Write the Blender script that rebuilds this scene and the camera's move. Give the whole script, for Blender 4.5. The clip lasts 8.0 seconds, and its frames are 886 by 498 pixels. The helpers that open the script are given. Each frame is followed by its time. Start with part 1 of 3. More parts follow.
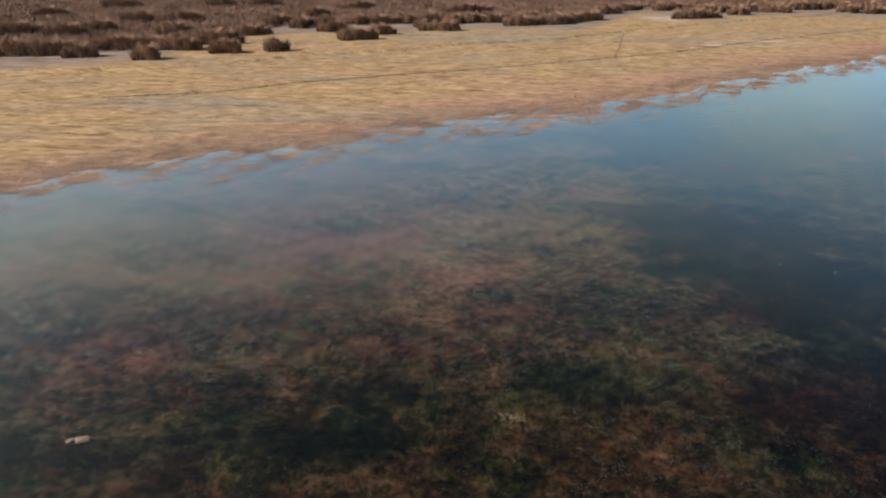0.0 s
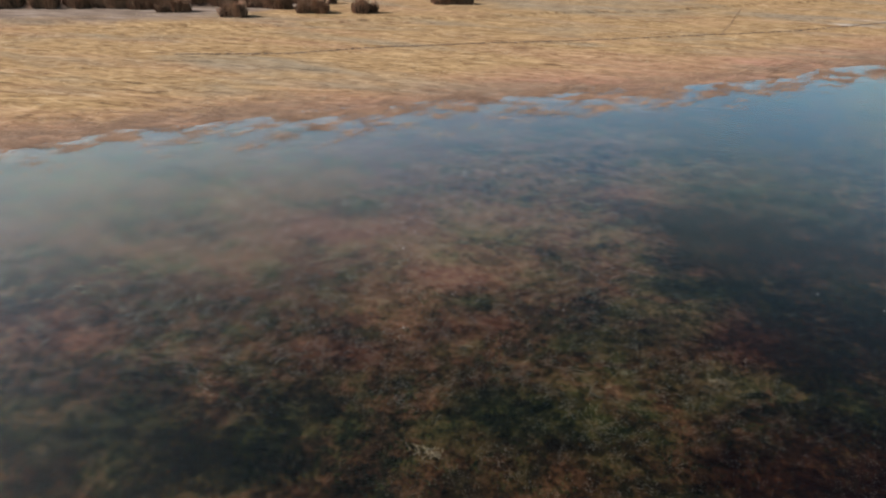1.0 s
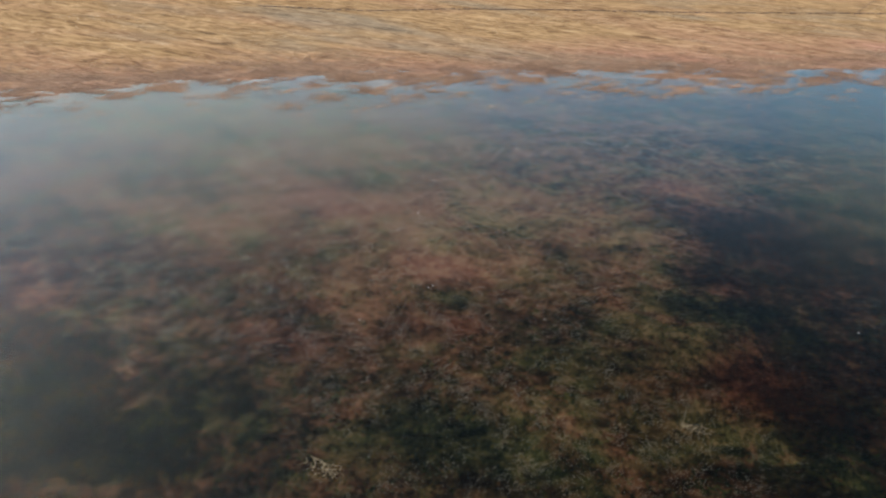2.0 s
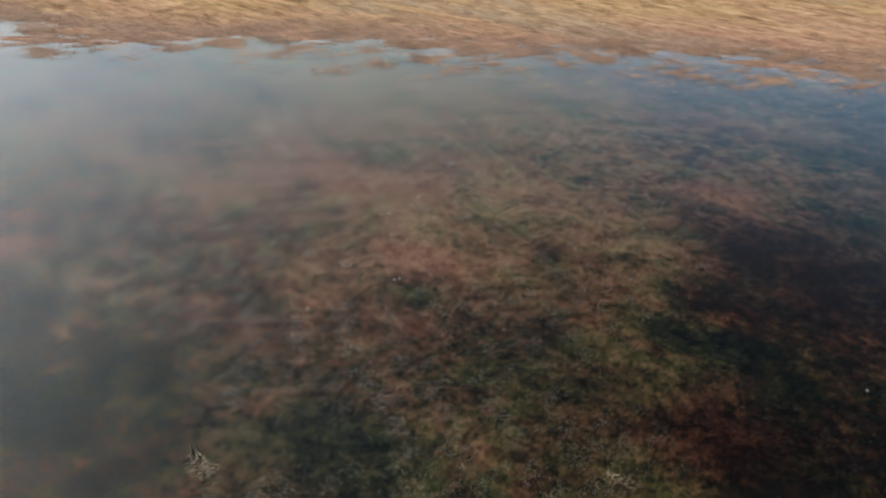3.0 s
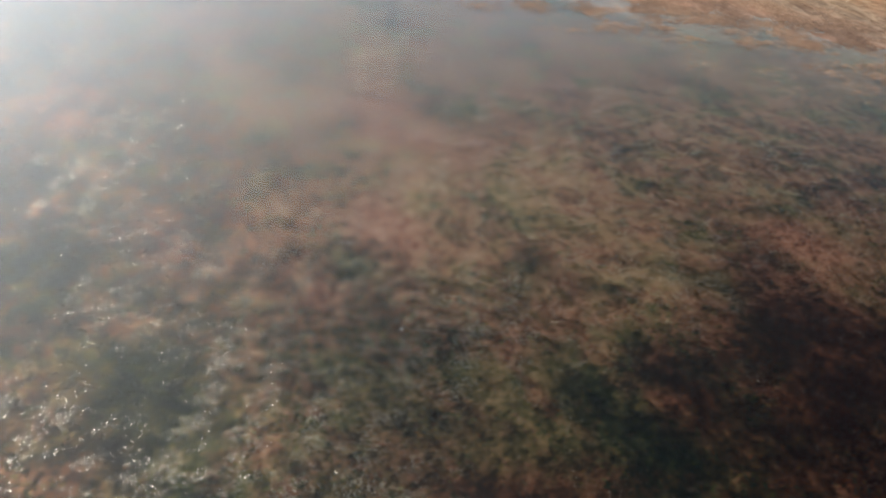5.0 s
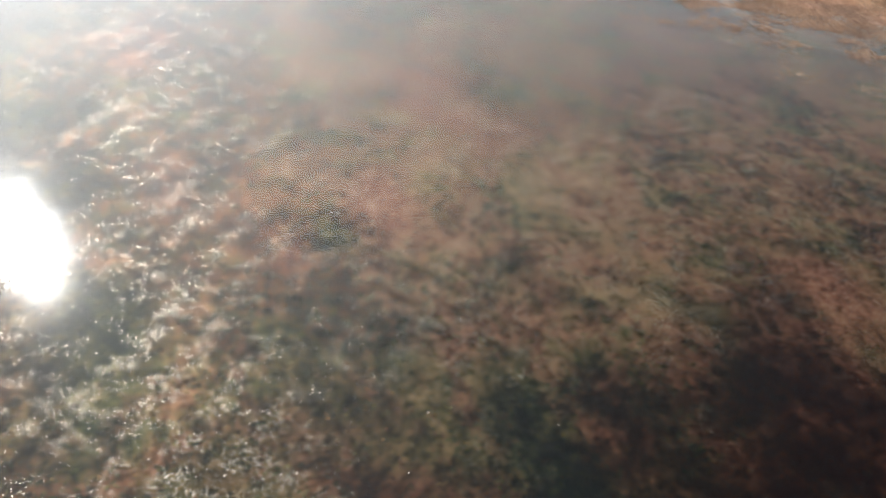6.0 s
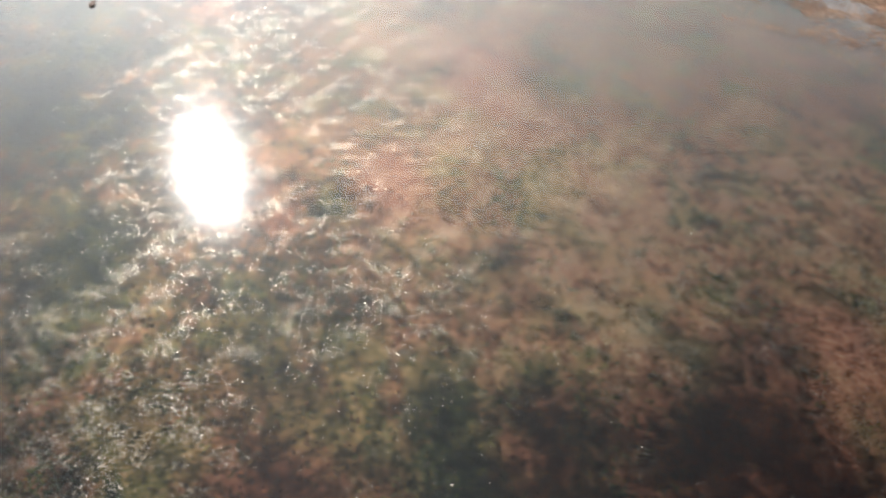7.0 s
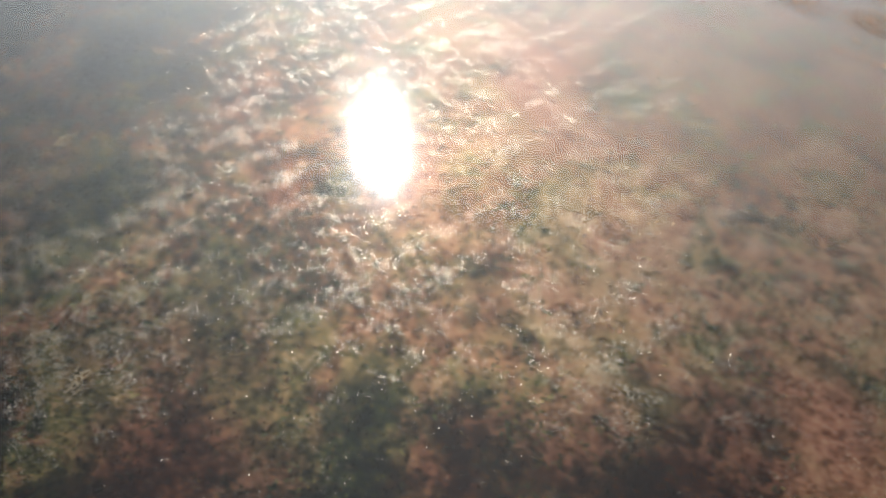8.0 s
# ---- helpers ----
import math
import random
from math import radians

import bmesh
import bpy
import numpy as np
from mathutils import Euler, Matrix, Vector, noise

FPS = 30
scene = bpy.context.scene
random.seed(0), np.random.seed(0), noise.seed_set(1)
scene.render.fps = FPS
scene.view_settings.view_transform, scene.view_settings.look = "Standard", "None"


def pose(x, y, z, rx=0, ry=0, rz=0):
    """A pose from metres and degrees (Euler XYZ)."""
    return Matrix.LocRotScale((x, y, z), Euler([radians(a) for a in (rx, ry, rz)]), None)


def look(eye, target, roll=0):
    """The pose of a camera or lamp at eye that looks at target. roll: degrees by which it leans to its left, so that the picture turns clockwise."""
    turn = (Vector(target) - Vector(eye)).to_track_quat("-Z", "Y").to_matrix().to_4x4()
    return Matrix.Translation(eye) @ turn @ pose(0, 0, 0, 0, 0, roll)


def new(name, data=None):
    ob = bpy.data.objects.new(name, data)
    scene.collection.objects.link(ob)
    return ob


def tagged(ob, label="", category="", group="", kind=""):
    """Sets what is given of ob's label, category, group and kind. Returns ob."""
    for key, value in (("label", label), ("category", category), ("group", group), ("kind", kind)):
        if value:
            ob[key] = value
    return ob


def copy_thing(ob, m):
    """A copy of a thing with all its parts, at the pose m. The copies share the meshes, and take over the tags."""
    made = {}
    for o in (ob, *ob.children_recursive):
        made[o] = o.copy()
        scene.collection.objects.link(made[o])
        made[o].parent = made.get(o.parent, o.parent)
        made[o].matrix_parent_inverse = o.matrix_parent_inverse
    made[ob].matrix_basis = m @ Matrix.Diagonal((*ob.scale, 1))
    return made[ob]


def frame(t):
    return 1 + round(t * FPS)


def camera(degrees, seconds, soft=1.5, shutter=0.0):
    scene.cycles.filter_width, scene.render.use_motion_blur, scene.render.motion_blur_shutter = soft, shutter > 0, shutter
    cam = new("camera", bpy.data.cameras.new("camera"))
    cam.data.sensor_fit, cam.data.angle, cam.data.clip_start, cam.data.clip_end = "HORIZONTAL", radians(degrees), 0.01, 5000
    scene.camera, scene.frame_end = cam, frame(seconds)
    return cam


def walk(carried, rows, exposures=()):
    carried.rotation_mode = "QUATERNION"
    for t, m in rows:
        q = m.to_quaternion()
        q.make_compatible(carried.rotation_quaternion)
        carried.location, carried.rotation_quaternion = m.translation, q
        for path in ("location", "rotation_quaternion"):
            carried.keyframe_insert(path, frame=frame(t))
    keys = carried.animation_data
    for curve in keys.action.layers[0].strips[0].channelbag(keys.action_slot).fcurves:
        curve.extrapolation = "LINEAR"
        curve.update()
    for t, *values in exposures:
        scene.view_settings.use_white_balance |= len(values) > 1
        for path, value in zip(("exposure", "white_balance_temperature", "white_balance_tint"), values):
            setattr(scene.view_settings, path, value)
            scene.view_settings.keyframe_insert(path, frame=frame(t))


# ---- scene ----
cam = camera(60.0, 8.0, soft=2.1)
PATH = [
    (0, (1.449, 0.706, 11.218), (0.919, 19.223, 3.679), 0.50),
    (0.5, (3.548, 2.087, 11.331), (1.598, 20.339, 3.390), 1.00),
    (1, (5.620, 3.641, 11.407), (2.101, 21.434, 2.980), 1.40),
    (1.2, (6.357, 4.330, 11.402), (2.246, 21.896, 2.769), 1.60),
    (2.3, (9.862, 8.056, 11.210), (2.674, 24.051, 1.593), 2.60),
    (2.5, (10.454, 8.742, 11.215), (2.755, 24.391, 1.426), 2.70),
    (3, (11.906, 10.450, 11.442), (2.917, 25.028, 1.113), 3.10),
    (3.5, (13.266, 12.263, 11.693), (3.025, 25.565, 0.822), 3.20),
    (4, (14.377, 14.163, 11.881), (3.026, 26.044, 0.480), 3.60),
    (4.2, (14.750, 14.974, 11.928), (2.988, 26.226, 0.306), 3.70),
    (5.5, (16.650, 20.071, 12.045), (2.770, 26.951, -0.605), 4.00),
    (6, (17.064, 22.068, 12.120), (2.753, 27.079, -0.921), 3.90),
    (6.5, (17.300, 24.083, 12.131), (2.698, 27.093, -1.201), 3.30),
    (7, (17.195, 25.941, 12.167), (2.646, 27.051, -1.512), 3.20),
    (7.5, (16.901, 27.764, 12.158), (2.561, 26.994, -1.762), 3.00),
    (8, (16.452, 29.568, 12.078), (2.360, 26.868, -1.854), 2.30),
]
walk(cam, [(t, look(eye, target, roll)) for t, eye, target, roll in PATH], exposures=[(0, 0.85, 6500, 10), (8, 0.85, 6500, 10)])

# ---- daylight ----
SUN_AZ, SUN_EL = -107.0, 36.6          # degrees from +y towards +x, and above the horizon
world = bpy.data.worlds.new("sky")
scene.world = world
world.use_nodes = True
wn = world.node_tree
wn.nodes.clear()
sky = wn.nodes.new("ShaderNodeTexSky")
sky.sky_type = "NISHITA"
sky.sun_disc = False
sky.sun_elevation, sky.sun_rotation = radians(SUN_EL), radians(SUN_AZ % 360)
sky.air_density, sky.dust_density, sky.ozone_density = 0.36, 0.12, 0.6
back = wn.nodes.new("ShaderNodeBackground")
back.inputs["Strength"].default_value = 0.05
wout = wn.nodes.new("ShaderNodeOutputWorld")
# thin high cloud: the sky's own light, whitened in soft drifting veils
wcoord = wn.nodes.new("ShaderNodeTexCoord")
wmap = wn.nodes.new("ShaderNodeMapping")
wmap.inputs["Location"].default_value = (0.9, 0.3, 0.0)
wmap.inputs["Scale"].default_value = (1.6, 1.6, 3.2)
veil = wn.nodes.new("ShaderNodeTexNoise")
veil.inputs["Scale"].default_value, veil.inputs["Detail"].default_value, veil.inputs["Roughness"].default_value = 1.5, 4, 0.5
thick = wn.nodes.new("ShaderNodeMapRange")
thick.inputs[1].default_value, thick.inputs[2].default_value = 0.42, 0.72
thick.inputs[3].default_value, thick.inputs[4].default_value = 0.0, 0.7
grey = wn.nodes.new("ShaderNodeRGBToBW")
lift = wn.nodes.new("ShaderNodeMix")
lift.data_type, lift.blend_type = "RGBA", "MULTIPLY"
lift.inputs[0].default_value, lift.inputs[7].default_value = 1.0, (1.30, 1.32, 1.32, 1)
cover = wn.nodes.new("ShaderNodeMix")
cover.data_type = "RGBA"
wn.links.new(wcoord.outputs["Generated"], wmap.inputs["Vector"])
wn.links.new(wmap.outputs[0], veil.inputs["Vector"])
wn.links.new(veil.outputs["Fac"], thick.inputs[0])
wn.links.new(sky.outputs[0], grey.inputs[0])
wn.links.new(grey.outputs[0], lift.inputs[6])
wn.links.new(thick.outputs[0], cover.inputs[0])
wn.links.new(sky.outputs[0], cover.inputs[6])
wn.links.new(lift.outputs[2], cover.inputs[7])
# haze: sky boosted brighter and paler towards the horizon, to lift the water's reflection
split = wn.nodes.new("ShaderNodeSeparateXYZ")
low = wn.nodes.new("ShaderNodeMapRange")
low.interpolation_type = "SMOOTHSTEP"
low.inputs[1].default_value, low.inputs[2].default_value = 0.24, 0.56
low.inputs[3].default_value, low.inputs[4].default_value = 1.0, 0.0
hazed = wn.nodes.new("ShaderNodeMix")
hazed.data_type, hazed.blend_type = "RGBA", "MULTIPLY"
hazed.inputs[7].default_value = (5.7, 6.9, 5.2, 1)
wn.links.new(wcoord.outputs["Generated"], split.inputs[0])
wn.links.new(split.outputs[2], low.inputs[0])
# the boost is strongest to the sides of the sun and thin opposite it
flat = wn.nodes.new("ShaderNodeVectorMath")
flat.operation = "DOT_PRODUCT"
flat.inputs[1].default_value = (math.sin(radians(SUN_AZ)), math.cos(radians(SUN_AZ)), 0.0)
side = wn.nodes.new("ShaderNodeMapRange")
side.inputs[1].default_value, side.inputs[2].default_value = -0.9, 0.1
side.inputs[3].default_value, side.inputs[4].default_value = 0.30, 1.0
dense = wn.nodes.new("ShaderNodeMath")
dense.operation = "MULTIPLY"
wn.links.new(wcoord.outputs["Generated"], flat.inputs[0])
wn.links.new(flat.outputs["Value"], side.inputs[0])
under = wn.nodes.new("ShaderNodeMapRange")
under.inputs[1].default_value, under.inputs[2].default_value = 0.35, 0.95
under.inputs[3].default_value, under.inputs[4].default_value = 1.0, 0.12
wn.links.new(flat.outputs["Value"], under.inputs[0])
thin = wn.nodes.new("ShaderNodeMath")
thin.operation = "MULTIPLY"
wn.links.new(low.outputs[0], thin.inputs[0])
wn.links.new(under.outputs[0], thin.inputs[1])
wn.links.new(thin.outputs[0], dense.inputs[0])
wn.links.new(side.outputs[0], dense.inputs[1])
wn.links.new(dense.outputs[0], hazed.inputs[0])
wn.links.new(cover.outputs[2], hazed.inputs[6])
# glow added to the sunward sky, standing in for lens haze over the water
GLOW_AZ, GLOW_EL = -95.0, 35.0
toward = wn.nodes.new("ShaderNodeVectorMath")
toward.operation = "DOT_PRODUCT"
toward.inputs[1].default_value = (math.sin(radians(GLOW_AZ)) * math.cos(radians(GLOW_EL)), math.cos(radians(GLOW_AZ)) * math.cos(radians(GLOW_EL)), math.sin(radians(GLOW_EL)))
half = wn.nodes.new("ShaderNodeMapRange")
half.inputs[1].default_value, half.inputs[2].default_value = -1.0, 1.0
glow = wn.nodes.new("ShaderNodeMath")
glow.operation = "POWER"
glow.inputs[1].default_value = 12.0
milk = wn.nodes.new("ShaderNodeMix")
milk.data_type, milk.blend_type = "RGBA", "ADD"
milk.inputs[7].default_value = (22.5, 25.0, 25.8, 1)
wn.links.new(wcoord.outputs["Generated"], toward.inputs[0])
wn.links.new(toward.outputs["Value"], half.inputs[0])
wn.links.new(half.outputs[0], glow.inputs[0])
# it thins out overhead
above = wn.nodes.new("ShaderNodeMapRange")
above.interpolation_type = "SMOOTHSTEP"
above.inputs[1].default_value, above.inputs[2].default_value = 0.54, 0.88
above.inputs[3].default_value, above.inputs[4].default_value = 1.0, 0.22
wn.links.new(split.outputs[2], above.inputs[0])
glow_thinned = wn.nodes.new("ShaderNodeMath")
glow_thinned.operation = "MULTIPLY"
wn.links.new(glow.outputs[0], glow_thinned.inputs[0])
wn.links.new(above.outputs[0], glow_thinned.inputs[1])
wn.links.new(glow_thinned.outputs[0], milk.inputs[0])
wn.links.new(hazed.outputs[2], milk.inputs[6])
wn.links.new(milk.outputs[2], back.inputs[0])
wn.links.new(back.outputs[0], wout.inputs[0])

sun_data = bpy.data.lights.new("sun", "SUN")
sun_data.energy, sun_data.angle, sun_data.color = 4.8, radians(0.53), (0.985, 0.955, 0.92)
sun = new("sun", sun_data)
a, e = radians(SUN_AZ), radians(SUN_EL)
sun_way = Vector((math.sin(a) * math.cos(e), math.cos(a) * math.cos(e), math.sin(e)))
sun.matrix_world = look(sun_way * 300, (0, 0, 0))

WATER_Z = 0.08


# ---- materials ----
class Nodes:
    """A small writer of node materials."""

    def __init__(self, name):
        self.mat = bpy.data.materials.new(name)
        self.mat.use_nodes = True
        self.tree = self.mat.node_tree
        self.tree.nodes.clear()
        self.out = self.add("ShaderNodeOutputMaterial")

    def add(self, kind, **values):
        node = self.tree.nodes.new(kind)
        for key, value in values.items():
            node.inputs[key].default_value = value
        return node

    def link(self, a, b):
        self.tree.links.new(a, b)

    def where(self, scale=(1, 1, 1), turn=0.0):
        geo = self.add("ShaderNodeNewGeometry")
        m = self.add("ShaderNodeMapping")
        m.inputs["Scale"].default_value = scale
        m.inputs["Rotation"].default_value = (0, 0, radians(turn))
        self.link(geo.outputs["Position"], m.inputs["Vector"])
        return m.outputs[0]

    def noise(self, at, scale, detail=4.0, rough=0.55, warp=0.0):
        n = self.add("ShaderNodeTexNoise", Scale=scale, Detail=detail, Roughness=rough, Distortion=warp)
        self.link(at, n.inputs["Vector"])
        return n.outputs["Fac"]

    def ramp(self, fac, stops):
        r = self.add("ShaderNodeValToRGB")
        r.color_ramp.elements.remove(r.color_ramp.elements[1])
        for k, (p, c) in enumerate(stops):
            el = r.color_ramp.elements[0] if k == 0 else r.color_ramp.elements.new(p)
            el.position = p
            el.color = (*c, 1) if isinstance(c, tuple) else (c, c, c, 1)
        self.link(fac, r.inputs[0])
        return r.outputs[0]

    def mix(self, fac, a, b, blend="MIX"):
        m = self.tree.nodes.new("ShaderNodeMix")
        m.data_type, m.blend_type = "RGBA", blend
        for value, slot in ((fac, 0), (a, 6), (b, 7)):
            if hasattr(value, "links"):
                self.link(value, m.inputs[slot])
            elif isinstance(value, tuple):
                m.inputs[slot].default_value = (*value, 1)
            else:
                m.inputs[slot].default_value = value
        return m.outputs[2]

    def math(self, op, a, b=0.0, clamp=False):
        m = self.tree.nodes.new("ShaderNodeMath")
        m.operation, m.use_clamp = op, clamp
        for value, slot in ((a, 0), (b, 1)):
            if hasattr(value, "links"):
                self.link(value, m.inputs[slot])
            else:
                m.inputs[slot].default_value = value
        return m.outputs[0]

    def attribute(self, name):
        n = self.add("ShaderNodeAttribute")
        n.attribute_name = name
        return n.outputs["Fac"]

    def island(self):
        return self.add("ShaderNodeNewGeometry").outputs["Random Per Island"]

    def bump(self, height, strength, distance):
        b = self.add("ShaderNodeBump", Strength=strength, Distance=distance)
        self.link(height, b.inputs["Height"])
        return b

    def surface(self, colour, rough, bump=None, specular=0.3, translucent=0.0):
        p = self.add("ShaderNodeBsdfPrincipled")
        p.inputs["Specular IOR Level"].default_value = specular
        for value, slot in ((colour, "Base Color"), (rough, "Roughness")):
            if hasattr(value, "links"):
                self.link(value, p.inputs[slot])
            else:
                p.inputs[slot].default_value = (*value, 1) if isinstance(value, tuple) else value
        if bump:
            self.link(bump.outputs[0], p.inputs["Normal"])
        self.link(p.outputs[0], self.out.inputs[0])
        return self.mat

    def wet_sheen(self, colour, share, rough=0.52):
        """Lay a broad tinted gloss, that of soaked leaf and silt, into the surface."""
        body = self.out.inputs[0].links[0].from_socket
        gloss = self.add("ShaderNodeBsdfGlossy", Roughness=rough)
        mixed = self.add("ShaderNodeMixShader")
        for value, slot in ((colour, gloss.inputs["Color"]), (share, mixed.inputs[0])):
            if hasattr(value, "links"):
                self.link(value, slot)
            else:
                slot.default_value = (*value, 1) if isinstance(value, tuple) else value
        self.link(body, mixed.inputs[1])
        self.link(gloss.outputs[0], mixed.inputs[2])
        self.link(mixed.outputs[0], self.out.inputs[0])
        return self.mat


SHEEN = 0.35                            # share of the wet bed's light that goes off as broad sheen


def mottle(n, at):
    """Uneven growth in hand-wide to step-wide blotches, faded where reflected haze is to hide it."""
    coarse = n.math("MULTIPLY", n.math("SUBTRACT", n.noise(at, 0.9, 4, 0.6, 0.25), 0.5), 0.80)
    fine = n.math("MULTIPLY", n.math("SUBTRACT", n.noise(at, 3.2, 5, 0.64, 0.3), 0.5), 0.95)
    leafy = n.math("MULTIPLY", n.math("SUBTRACT", n.noise(n.where((1.0, 0.5, 1.0), 35), 12.0, 3, 0.6, 0.5), 0.5), 0.62)
    contrast = n.math("SUBTRACT", 1.0, n.attribute("haze_wash"))
    return n.math("MULTIPLY", n.math("ADD", n.math("ADD", coarse, fine), leafy), contrast)


def ground_material():
    """Lagoon bed, straw-covered shore and marsh mud, by the covers stored on the sheet."""
    n = Nodes("lagoon_ground")
    at = n.where()
    along = n.where((0.30, 1.0, 1.0), -27)
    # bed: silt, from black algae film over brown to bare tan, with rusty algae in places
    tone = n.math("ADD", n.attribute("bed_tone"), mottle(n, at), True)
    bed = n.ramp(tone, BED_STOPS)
    red = n.ramp(tone, RED_STOPS)
    bed = n.mix(n.ramp(n.math("ADD", n.noise(at, 0.8, 4, 0.62, 0.6), n.attribute("bed_green")), [(0.46, 0.0), (0.62, 1.0)]), bed, n.ramp(tone, OLIVE_STOPS))
    bed = n.mix(n.math("ADD", n.attribute("bed_red"), n.math("MULTIPLY", n.math("SUBTRACT", n.noise(at, 0.7, 4, 0.6), 0.52), 1.2), True), bed, red)
    # shore: straw mat, rusty towards the water, grey where the silt shows
    wisp = n.noise(along, 2.0, 7, 0.60, 1.2)
    straw = n.ramp(wisp, [(0.28, (0.0727, 0.0441, 0.0243)), (0.45, (0.2025, 0.1246, 0.0644)), (0.60, (0.3141, 0.2051, 0.1087)), (0.76, (0.4348, 0.3141, 0.1902))])
    rust = n.ramp(wisp, [(0.28, (0.1134, 0.0558, 0.0404)), (0.50, (0.2518, 0.1345, 0.0907)), (0.74, (0.3666, 0.2162, 0.1585))])
    grey = n.ramp(wisp, [(0.28, (0.0914, 0.0734, 0.0551)), (0.50, (0.1726, 0.1404, 0.1034)), (0.74, (0.2551, 0.2138, 0.1639))])
    tint = n.math("ADD", n.attribute("rust_cover"), n.math("MULTIPLY", n.math("SUBTRACT", n.noise(along, 0.22, 4), 0.5), 1.8), True)
    shore = n.mix(tint, straw, rust)
    shore = n.mix(n.ramp(n.noise(along, 0.16, 5, 0.6, 0.5), [(0.50, 0.0), (0.66, 0.75)]), shore, grey)
    mud = n.ramp(n.noise(along, 1.1, 6, 0.6), [(0.3, (0.1035, 0.0759, 0.0588)), (0.55, (0.1759, 0.1311, 0.1056)), (0.75, (0.2691, 0.2127, 0.1800))])
    shore = n.mix(n.attribute("mud_cover"), shore, mud)
    salt = n.ramp(n.noise(along, 1.6, 6, 0.6), [(0.3, (0.26, 0.22, 0.19)), (0.6, (0.48, 0.46, 0.45))])
    shore = n.mix(n.attribute("salt_cover"), shore, salt)
    marsh = n.ramp(n.noise(along, 0.8, 6, 0.65), [(0.3, (0.0437, 0.0233, 0.0160)), (0.55, (0.1048, 0.0568, 0.0379)), (0.75, (0.1864, 0.1077, 0.0713))])
    shore = n.mix(n.attribute("marsh_cover"), shore, marsh)
    # soaked edge of the land
    wet = n.ramp(wisp, [(0.3, (0.0675, 0.0480, 0.0392)), (0.55, (0.1500, 0.1050, 0.0812)), (0.75, (0.2550, 0.1875, 0.1470))])
    shore = n.mix(n.attribute("wet_cover"), shore, wet)
    colour = n.mix(n.attribute("dry_cover"), bed, shore)
    height = n.math("ADD", n.math("MULTIPLY", wisp, 0.7), n.math("MULTIPLY", n.noise(at, 12.0, 4), 0.6))
    n.surface(colour, 0.9, n.bump(height, 0.4, 0.04), 0.0)
    return n.wet_sheen(bed, n.math("MULTIPLY", n.math("SUBTRACT", 1.0, n.attribute("dry_cover")), SHEEN))


def water_material():
    """Clear, shallow, almost still water: the bed shows through, the sky mirrors by its angle."""
    n = Nodes("lagoon_water")
    at = n.where()

    def slopes(scale, detail, share):
        tex = n.add("ShaderNodeTexNoise", Scale=scale, Detail=detail, Roughness=0.55, Distortion=0.3)
        n.link(at, tex.inputs["Vector"])
        mid = n.add("ShaderNodeVectorMath")
        mid.operation = "SUBTRACT"
        mid.inputs[1].default_value = (0.5, 0.5, 0.5)
        n.link(tex.outputs["Color"], mid.inputs[0])
        size = n.add("ShaderNodeVectorMath")
        size.operation = "SCALE"
        n.link(mid.outputs[0], size.inputs[0])
        size.inputs["Scale"].default_value = share
        return size.outputs[0]

    bent = slopes(1.1, 2.0, 0.018)
    flatten = n.add("ShaderNodeVectorMath")
    flatten.operation = "MULTIPLY_ADD"
    flatten.inputs[1].default_value, flatten.inputs[2].default_value = (1.0, 1.0, 0.0), (0.0, 0.0, 1.0)
    n.link(bent, flatten.inputs[0])
    unit = n.add("ShaderNodeVectorMath")
    unit.operation = "NORMALIZE"
    n.link(flatten.outputs[0], unit.inputs[0])
    facet = unit.outputs[0]
    clear = n.add("ShaderNodeBsdfTransparent", Color=(0.93, 0.90, 0.84, 1))
    gloss = n.add("ShaderNodeBsdfGlossy", Color=(1, 1, 1, 1), Roughness=0.072)
    n.link(facet, gloss.inputs["Normal"])
    # mirror share by the angle: 3 percent from straight above, all of it at a grazing look, a little more for the wavelets
    facing = n.add("ShaderNodeLayerWeight", Blend=0.5).outputs["Facing"]
    share = n.math("ADD", n.math("MULTIPLY", n.math("POWER", facing, 4.3), 0.972), 0.028)
    # wavelets too small to see spread the sun's light widely
    chop = n.add("ShaderNodeBsdfGlossy", Color=(1, 1, 1, 1), Roughness=0.56)
    chop.distribution = "BECKMANN"
    both = n.add("ShaderNodeMixShader", Fac=0.20)
    n.link(gloss.outputs[0], both.inputs[1])
    n.link(chop.outputs[0], both.inputs[2])
    m = n.add("ShaderNodeMixShader")
    n.link(share, m.inputs[0])
    n.link(clear.outputs[0], m.inputs[1])
    n.link(both.outputs[0], m.inputs[2])
    n.link(m.outputs[0], n.out.inputs[0])
    return n.mat


def blade_material(name, stops, rough=0.75, patch=0.25):
    """Dry or wet blades: each one its own shade, drifting over the ground in patches."""
    n = Nodes(name)
    drift = n.noise(n.where(), patch, 4, 0.6)
    fac = n.math("ADD", n.math("MULTIPLY", n.island(), 0.55), n.math("MULTIPLY", n.math("SUBTRACT", drift, 0.28), 1.0), True)
    return n.surface(n.ramp(fac, stops), rough, None, 0.2)


